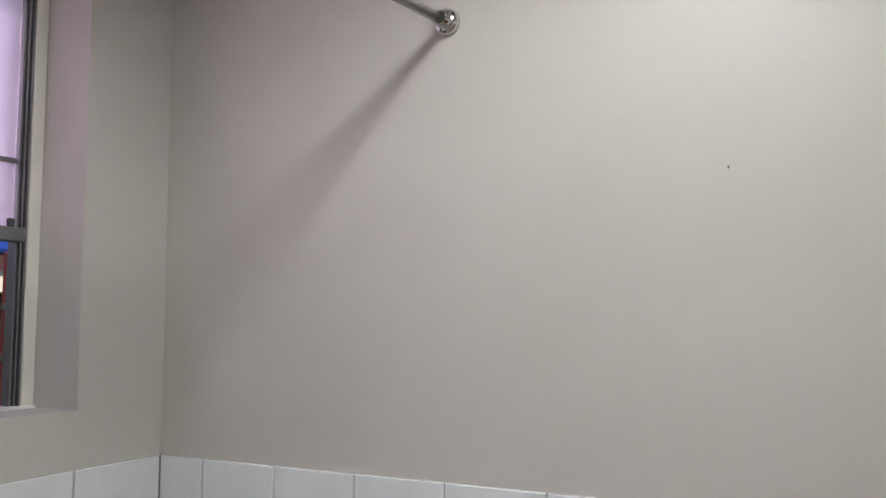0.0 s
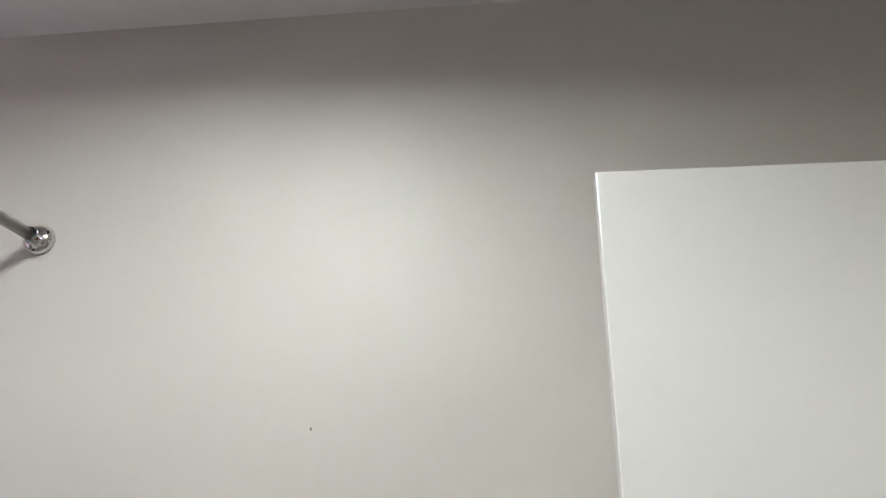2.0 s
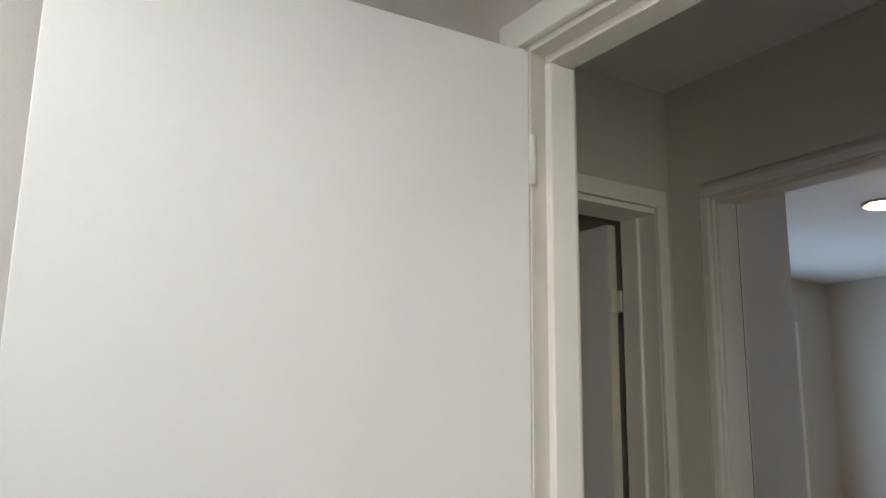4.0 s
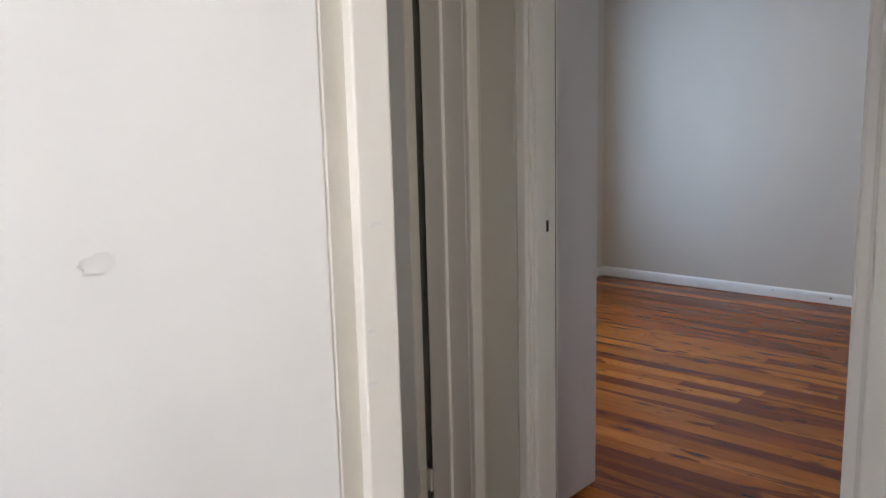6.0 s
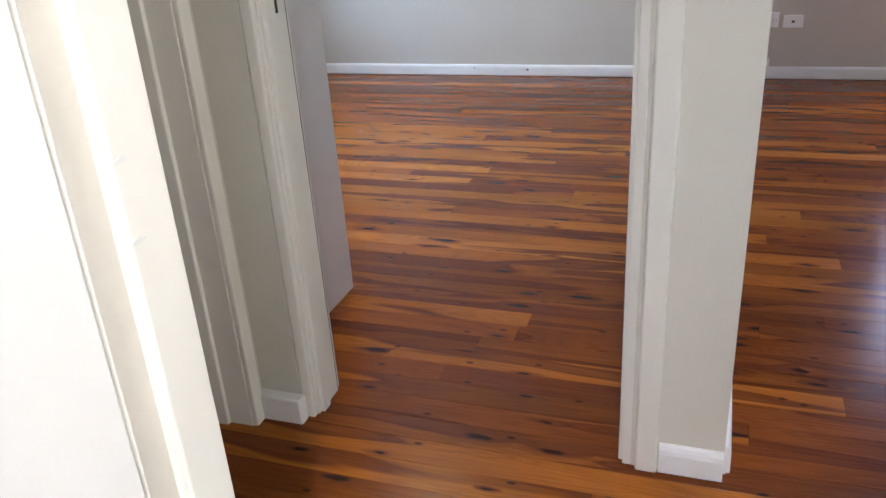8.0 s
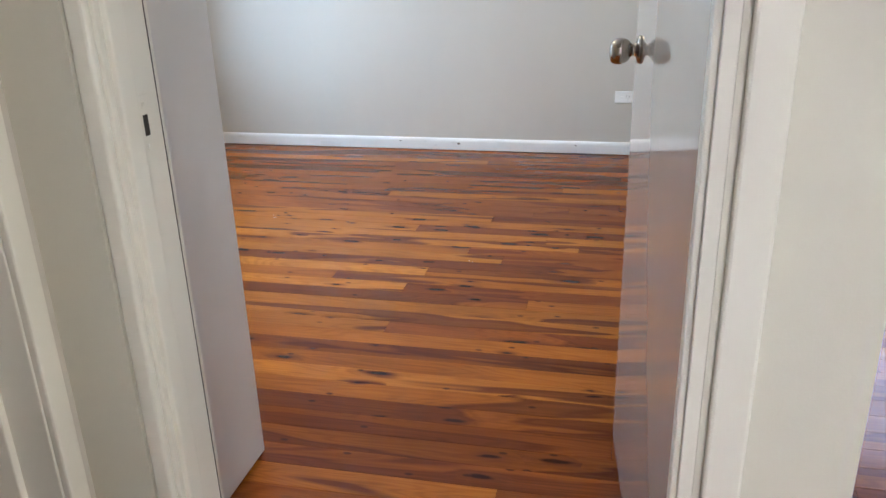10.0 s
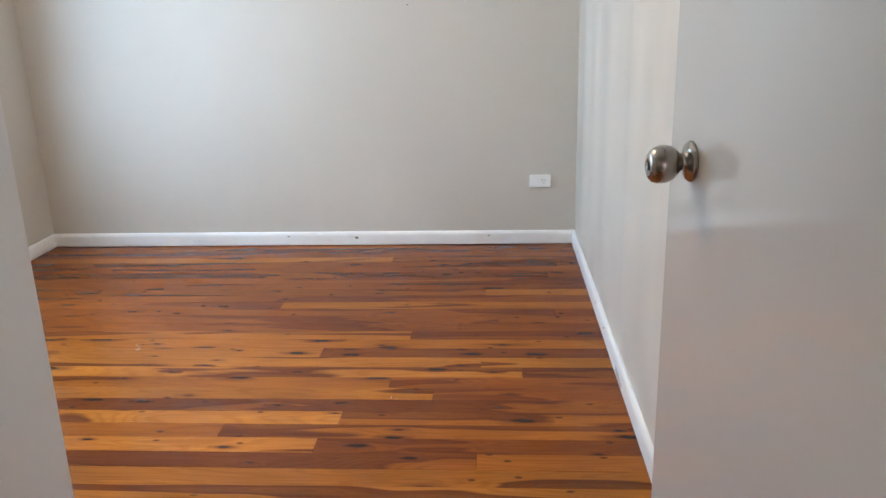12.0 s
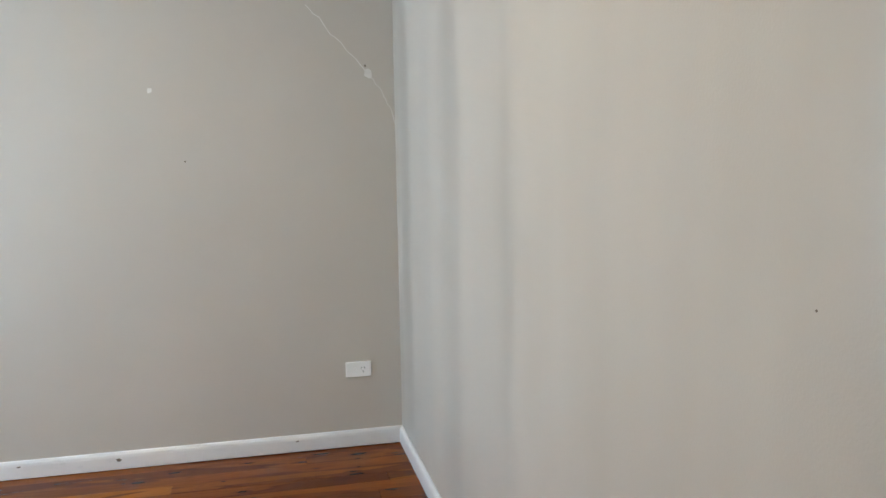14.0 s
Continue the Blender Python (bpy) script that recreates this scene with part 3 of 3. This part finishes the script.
# ---------------------------------------------------------------- bathroom: rod, window, lamp
def shower_rod():
    y, z = -2.879, 1.996
    ob = thing("shower_curtain_rod", "bare steel shower curtain rod with round chrome wall flanges", "curtain rod", (BX0, y, z))
    bm = lathe([(0.0108, 0.02), (0.0108, BX1 - BX0 - 0.02)], 24)
    bmesh.ops.transform(bm, matrix=pose(0, 0, 0, 0, 90, -7.4), verts=bm.verts[:])
    part("rod", bm, ROD, ob)
    for x, s, dy in ((0.0, 1, 0.0), (BX1 - BX0, -1, -0.276)):
        bm = lathe([(0.0285, 0.0), (0.0285, 0.006), (0.026, 0.013), (0.019, 0.018), (0.0145, 0.019), (0.0145, 0.036), (0.0125, 0.037), (0.0115, 0.03)], 36)
        bmesh.ops.transform(bm, matrix=pose(x, dy, 0, 0, 90 * s, 0), verts=bm.verts[:])
        fl_ = part("flange", bm, CHROME, ob, "round chrome wall flange")
        for a in (90, 210, 330):
            bm = lathe([(0.0035, 0.0), (0.0035, 0.002)], 10)
            bmesh.ops.transform(bm, matrix=pose(x + s * 0.0145, dy + 0.0225 * math.cos(radians(a)), 0.0225 * -math.sin(radians(a)), 0, 90 * s, 0), verts=bm.verts[:])
            part("screw", bm, DARK, fl_)
    return ob


shower_rod()


def bathroom_window():
    y = -3.80
    ob = tagged(new("window_bathroom"), "grey aluminium double-hung window, frosted upper sash, lower sash open", "window", kind="structure")
    ob.matrix_world = pose(WX0, y, WZ0)
    w, h = WX1 - WX0, WZ1 - WZ0
    part("timber_frame", boxes((0, 0.03, -0.05, 0.0, 0, h), bevel=0.003), TRIM, ob)
    part("timber_frame", boxes((w - 0.03, w, -0.05, 0.0, 0, h), bevel=0.003), TRIM, ob)
    part("timber_frame", boxes((0.03, w - 0.03, -0.05, 0.0, h - 0.03, h), bevel=0.003), TRIM, ob)
    part("window_sill", boxes((0.0, w, -0.05, 0.012, -0.012, 0.006), bevel=0.004), SKIRT, ob)
    for x0 in (0.03, w - 0.055):
        for k in range(3):
            part("track", boxes((x0 + k * 0.008, x0 + k * 0.008 + 0.005, -0.048 + k * 0.004, -0.004 - k * 0.004, 0.006, h - 0.03), bevel=0.001), ALUMINIUM, ob)
    mid = 0.385
    part("sash_rail", boxes((0.03, w - 0.03, -0.035, -0.002, mid - 0.02, mid + 0.012), bevel=0.003), ALUMINIUM, ob, "worn aluminium meeting rail")
    part("sash_rail", boxes((0.055, w - 0.055, -0.030, -0.012, mid + 0.155, mid + 0.165), bevel=0.001), ALUMINIUM, ob)
    part("catch", boxes((0.06, 0.075, -0.012, -0.002, mid + 0.012, mid + 0.03), bevel=0.002), SLOT, ob, "black sash catch")
    pane = part("pane", boxes((0.055, w - 0.055, -0.024, -0.019, mid + 0.01, h - 0.03)), FROST, ob, "frosted glass")
    pane.visible_shadow = False
    return ob


bathroom_window()


def ceiling_lamp(name, x, y, z, r, rim, drop, mat, label, ring_tube=False):
    ob = thing(name, label, "ceiling lamp", (x, y, z))
    ring = [(rim + 0.008, 0.0), (rim + 0.008, -drop), (rim, -drop), (rim, -0.002)]
    bm = bmesh.new()
    steps = 40
    rows = [[bm.verts.new((q * math.cos(2 * math.pi * i / steps), q * math.sin(2 * math.pi * i / steps), z)) for i in range(steps)] for q, z in ring]
    for a, b in zip(rows, rows[1:] + rows[:1]):
        for i in range(steps):
            bm.faces.new((a[i], a[(i + 1) % steps], b[(i + 1) % steps], b[i]))
    part("rim", bm, STEEL, ob)
    if ring_tube:
        part("tube", lathe([(r * 0.72, -0.004), (r * 0.73, -0.015), (r * 0.80, -0.022), (r * 0.92, -0.022), (r * 0.99, -0.015), (r, -0.004)], 40), mat, ob, "lit circular tube")
    else:
        part("diffuser", lathe([(r, -0.003), (r * 0.98, -0.014), (r * 0.8, -0.022), (r * 0.4, -0.027), (0.01, -0.028)], 40), mat, ob, "lit opal glass diffuser")
    return ob


ceiling_lamp("bathroom_ceiling_lamp", 1.25, -2.43, BATH_CEIL + BATH_SLOPE * (-2.43 - BY0) - 0.008, 0.15, 0.215, 0.058, LAMP_ON, "round steel-rimmed bathroom ceiling lamp, switched on", True)
ceiling_lamp("bedroom_ceiling_lamp", -0.5, 1.9, CEIL, 0.06, 0.09, 0.015, BED_LAMP, "round bedroom ceiling lamp, switched on")


# ---------------------------------------------------------------- windows of the rooms, never faced
def casement(name, m, w, h, label):
    ob = tagged(new(name), label, "window", kind="structure")
    ob.matrix_world = m
    part("window_frame", boxes((0, 0.05, -0.05, 0.0, 0, h), bevel=0.003), SKIRT, ob)
    part("window_frame", boxes((w - 0.05, w, -0.05, 0.0, 0, h), bevel=0.003), SKIRT, ob)
    part("window_frame", boxes((0.05, w - 0.05, -0.05, 0.0, h - 0.05, h), bevel=0.003), SKIRT, ob)
    part("window_frame", boxes((0.05, w - 0.05, -0.05, 0.0, 0, 0.05), bevel=0.003), SKIRT, ob)
    part("mullion", boxes((w / 2 - 0.025, w / 2 + 0.025, -0.045, -0.005, 0.05, h - 0.05), bevel=0.003), SKIRT, ob)
    for a, b in ((0.05, w / 2 - 0.025), (w / 2 + 0.025, w - 0.05)):
        p = part("pane", boxes((a, b, -0.03, -0.026, 0.05, h - 0.05)), GLASS, ob)
        p.visible_shadow = False
    return ob


casement("window_bedroom", pose(SX0 - 0.03, 2.25, 0.5, 0, 0, 90), 1.3, 1.6, "white timber bedroom window letting in daylight")
# added round the hall-end fill; no window is known in this wall
casement("window_bathroom_east_added", pose(BX1 + 0.04, EY1, EZ0, 0, 0, -90), EY1 - EY0, EZ1 - EZ0, "unseen white window added in the bathroom wall round the hall-end fill light")
# unseen; added to frame the hall's east fill
casement("window_next_room_east_added", pose(RX1 + 0.02, 0.5, 0.2, 0, 0, -90), 1.4, 1.4, "unseen white window added at the next room's end round the hall's fill light")
casement("window_next_room", pose(2.05, SY1 + 0.09, 0.85), 1.7, 1.2, "white timber window of the next room")


# ---------------------------------------------------------------- marks on the walls
def mark(name, m, points, mat, label, category):
    """A flat blemish 1 mm proud of its wall: an uneven outline in (x, z), facing -y."""
    bm = bmesh.new()
    f = [bm.verts.new((x, -0.001, z)) for x, z in points]
    k = [bm.verts.new((x, 0.0, z)) for x, z in points]
    bm.faces.new(f)
    for i in range(len(f)):
        bm.faces.new((f[i], f[(i + 1) % len(f)], k[(i + 1) % len(f)], k[i]))
    ob = tagged(finish(name, bm, mat), label, category)
    ob.matrix_world = m
    return ob


def blob(r, sx=1.0, sz=1.0, k=9, seed=1):
    rng = random.Random(seed)
    return [(sx * r * q * math.cos(2 * math.pi * i / k), sz * r * q * math.sin(2 * math.pi * i / k)) for i in range(k) for q in (rng.uniform(0.7, 1.2),)]


mark("wall_speck", pose(BX0, -2.354, 1.649, 0, 0, 90), blob(0.0028, 0.7, 1.1, seed=3), SPOT, "dark speck on the bathroom wall", "mark")
mark("wall_filler_patch", pose(0.757, SY1, 1.66), blob(0.018, 0.9, 1.2, seed=5), FILLER, "patch of white filler on a cracked wall", "mark")
mark("wall_filler_patch", pose(-0.145, SY1, 1.589), blob(0.011, seed=8), FILLER, "small spot of white filler on the wall", "mark")
mark("wall_speck", pose(-0.02, SY1, 1.297), blob(0.004, seed=11), SPOT, "tiny dark speck on the bedroom wall", "mark")
mark("wall_speck", pose(SX1, 1.231, 1.129, 0, 0, -90), blob(0.0016, seed=12), SPOT, "tiny dark speck on the bedroom wall", "mark")
mark("wall_speck", pose(0.745, SY1, 1.695), blob(0.005, seed=14), SPOT, "small dark hole beside the filler", "mark")
mark("paint_chip", pose(-0.354, SY1 - 0.0160, 0.045), blob(0.009, 1.2, 0.8, seed=15), SPOT, "dark chip in the skirting's paint", "mark")
mark("paint_chip", pose(SX1 - 0.016, 2.62, 0.05, 0, 0, -90), blob(0.005, 1.4, 0.8, seed=16), SPOT, "dark chip in the skirting's paint", "mark")


mark("paint_chip", pose(0.394, SY1 - 0.0162, 0.052), blob(0.005, 1.5, 0.6, seed=17), SPOT, "dark chip in the skirting's paint", "mark")
mark("paint_chip", pose(-0.742, SY1 - 0.0162, 0.054), blob(0.006, 1.6, 0.5, seed=18), SPOT, "dark chip in the skirting's paint", "mark")
mark("wall_speck", pose(SX1, 2.876, 0.405, 0, 0, -90), blob(0.005, seed=19), FILLER, "small pale chip in the streaked wall's paint", "mark")
mark("wall_speck", pose(0.36, BY1, 2.46), blob(0.005, seed=20), SPOT, "small dark hole high on the bathroom wall", "mark")
mark("door_smudge", pose(0.4774, -1.365, 1.214, 0, 0, 91.93), blob(0.019, 1.3, 0.55, k=22, seed=23), SMUDGE, "faint grey smudge on the bathroom door", "mark")
for fx, fy, fr in ((-1.0, 2.52, 0.011), (-1.02, 2.56, 0.006), (0.07, 2.12, 0.005), (0.09, 2.11, 0.003)):
    mark("paint_drop", pose(fx, fy, 0.0004, 90, 0, 0), blob(fr, 0.6, 1.4, seed=int(fr * 3000)), FILLER, "dried drop of white paint on the floor boards", "mark")


for cy, cz, cr in ((-1.030, 1.213, 0.009), (-1.046, 1.079, 0.007), (-1.047, 1.011, 0.008)):
    mark("jamb_scratch", pose(0.503, cy, cz, 0, 0, 90), blob(cr, 1.2, 0.35, seed=int(cz * 100)), SMUDGE, "short dull scratch in the bathroom jamb's paint", "mark")


def crack(name, pts, width, label):
    """A jagged hairline in the plaster of the north wall, through (x, z) points."""
    rng = random.Random(4)
    line = []
    for (xa, za), (xb, zb) in zip(pts, pts[1:]):
        for i in range(6):
            t = i / 6
            line.append((xa + (xb - xa) * t + rng.uniform(-0.006, 0.006), za + (zb - za) * t + rng.uniform(-0.006, 0.006)))
    outline = line + [(x + width * rng.uniform(0.5, 1.3), z + width * 0.5) for x, z in reversed(line)]
    return mark(name, pose(0, SY1, 0), outline, FILLER, label, "mark")


crack("wall_crack", [(0.50, 1.95), (0.60, 1.83), (0.72, 1.70), (0.80, 1.60), (0.86, 1.50), (0.875, 1.38)], 0.003, "pale filled crack running down the wall to the corner")


# ---------------------------------------------------------------- outside the bathroom window
post = thing("red_post", "red painted metal post outside the bathroom window", "post", (0.0, -4.75, -0.5))
part("shaft", boxes((-0.02, 0.02, -0.02, 0.02, 0, 2.15), bevel=0.004), RED, post)
for z in (1.60, 1.78, 1.95):
    part("bracket", boxes((-0.03, 0.05, 0.02, 0.03, z, z + 0.025), bevel=0.003), FENCE, post)
yard = thing("yard_fence", "dark paling fence behind the bathroom", "fence", (-2.0, -6.0, -0.5))
for i in range(24):
    part("paling", boxes((i * 0.15, i * 0.15 + 0.142, -0.02, 0.0, 0, 1.85 + 0.02 * ((i * 7) % 3)), bevel=0.004), FENCE, yard)
part("rail", boxes((0, 3.6, 0.0, 0.05, 1.3, 1.38), bevel=0.004), FENCE, yard)
house = thing("neighbour_house", "sunlit brick house with pale sheet roof and blue eaves", "house", (-5.0, -9.0, -0.5))
part("wall", boxes((0, 9, -0.3, 0, 0, 2.2), bevel=0.01), BRICK, house)
bm = boxes((0, 9, -0.02, 0.28, -0.008, 0.008), bevel=0.002)
bmesh.ops.transform(bm, matrix=pose(0, -0.08, 2.39, -42, 0, 0), verts=bm.verts[:])
part("lean_to_roof", bm, PALE, house, "pale sheet lean-to roof")
part("upper_wall", boxes((0, 9, -0.4, -0.09, 2.2, 2.56), bevel=0.01), TERRACOTTA, house, "terracotta rendered upper wall")
part("eaves", boxes((0, 9, -0.5, 0.1, 2.57, 3.1), bevel=0.02), BLUE, house, "blue sheet eaves")

# ---------------------------------------------------------------- bathroom wall tiles
TILE_TOP, PITCH, TH = 1.094, 0.2075, 0.2
tw = BX0 + 0.006
TILE_MESH = {}


def tile_piece(parent, w, h, m):
    key = (round(w, 4), round(h, 4))
    if key not in TILE_MESH:
        bm = boxes((0.0019, w - 0.0019, -0.007, 0.0, 0.0019, h - 0.0019))
        top = [e for e in bm.edges if all(v.co.y < -0.006 for v in e.verts)]
        bmesh.ops.bevel(bm, geom=top, offset=0.0018, segments=1, affect="EDGES")
        me = bpy.data.meshes.new("tile")
        bmesh.ops.recalc_face_normals(bm, faces=bm.faces[:])
        bm.to_mesh(me)
        bm.free()
        me.materials.append(TILE)
        TILE_MESH[key] = me
    ob = new("tile", TILE_MESH[key])
    ob.parent = parent
    ob.matrix_local = m
    return ob


grout_w = structure("wall_tiles_west", boxes((BX0, BX0 + 0.004, BY0 + 0.004, BY1, 0, TILE_TOP - 0.002)), GROUT, "white glazed wall tiles with grey grout, bathroom dado", "wall tiles")
grout_s = structure("wall_tiles_south", boxes((BX0 + 0.004, BX1, BY0, BY0 + 0.004, 0, TILE_TOP - 0.002)), GROUT, "white glazed wall tiles under the bathroom window", "wall tiles")
for row in range(5):
    z = TILE_TOP - (row + 1) * 0.2188
    h = 0.2188
    y = BY0 + 0.0075
    edge = -3.513
    while y < BY1 - 0.01:
        y2 = min(edge, BY1)
        tile_piece(grout_w, y2 - y, h, pose(BX0 + 0.003, y, z, 0, 0, 90))
        y, edge = y2, y2 + PITCH
    x = BX0 + 0.0105
    edge = 0.564
    while x < BX1 - 0.01:
        x2 = min(edge, BX1)
        tile_piece(grout_s, x2 - x, h, pose(x2, BY0 + 0.003, z, 0, 0, 180))
        x, edge = x2, x2 + PITCH

# ---------------------------------------------------------------- floor boards
BW = 0.0855
EDGE_Y = 2.446                  # one board edge; the rest follow from it
rng = random.Random(7)
# tones of the boards in the bedroom's middle, counted in rows from that edge: (from here on, tone) west to east
ROWS = {
    17: "red", 16: "dark", 15: "red", 14: "mid", 13: "red", 12: "red", 11: "dark", 10: "red",
    9: "red", 8: [(-9, "dark"), (0.38, "mid")], 7: "red", 6: [(-9, "red"), (-0.54, "mid")], 5: "red", 4: "red", 3: "red",
    2: "mid", 1: "mid", 0: [(-9, "wavy"), (-0.25, "dark")],
    -1: [(-9, "wavy"), (0.373, "light")], -2: "wavy", -3: "mid", -4: "light", -5: "dark",
    -6: [(-9, "light"), (-0.08, "mid")], -7: "mid", -8: "wavy", -9: [(-9, "dark"), (0.37, "mid")], -10: "light", -11: "light",
    -12: [(-9, "light"), (-0.10, "red")], -13: "mid", -14: "dark", -15: "mid", -16: "wavy", -17: "red", -18: "dark", -19: "red",
    -20: "dark", -21: "red", -22: "mid", -23: "red",
}


def board(x0, x1, y0, tone):
    bm = boxes((0, x1 - x0 - 0.0006, 0.0003, BW - 0.0003, 0, 0.02))
    edges = [e for e in bm.edges if all(v.co.z > 0.019 for v in e.verts)]
    bmesh.ops.bevel(bm, geom=edges, offset=0.0005, segments=1, affect="EDGES")
    me = bpy.data.meshes.new("board")
    bmesh.ops.recalc_face_normals(bm, faces=bm.faces[:])
    bm.to_mesh(me)
    bm.free()
    me.materials.append(BOARDS[tone])
    ob = new("board", me)
    ob.parent = floor
    ob.matrix_world = pose(x0, y0, -0.02 + rng.uniform(-0.0003, 0.0002))


for row in range(-42, 18):
    y = EDGE_Y + row * BW
    spec = ROWS.get(row, "")
    tone = spec[0][1] if isinstance(spec, list) else spec
    cuts = list(spec[1:]) if isinstance(spec, list) else []
    x, first = -2.2, -2.2 + rng.uniform(0.4, 2.2)
    while x < 4.9:
        end, following = cuts.pop(0) if cuts else (max(first, x + rng.uniform(1.6, 4.2)), "")
        end = min(end, 4.95)
        board(x, end, y, tone or rng.choice(("mid", "red", "red", "dark")))
        x, tone = end, following
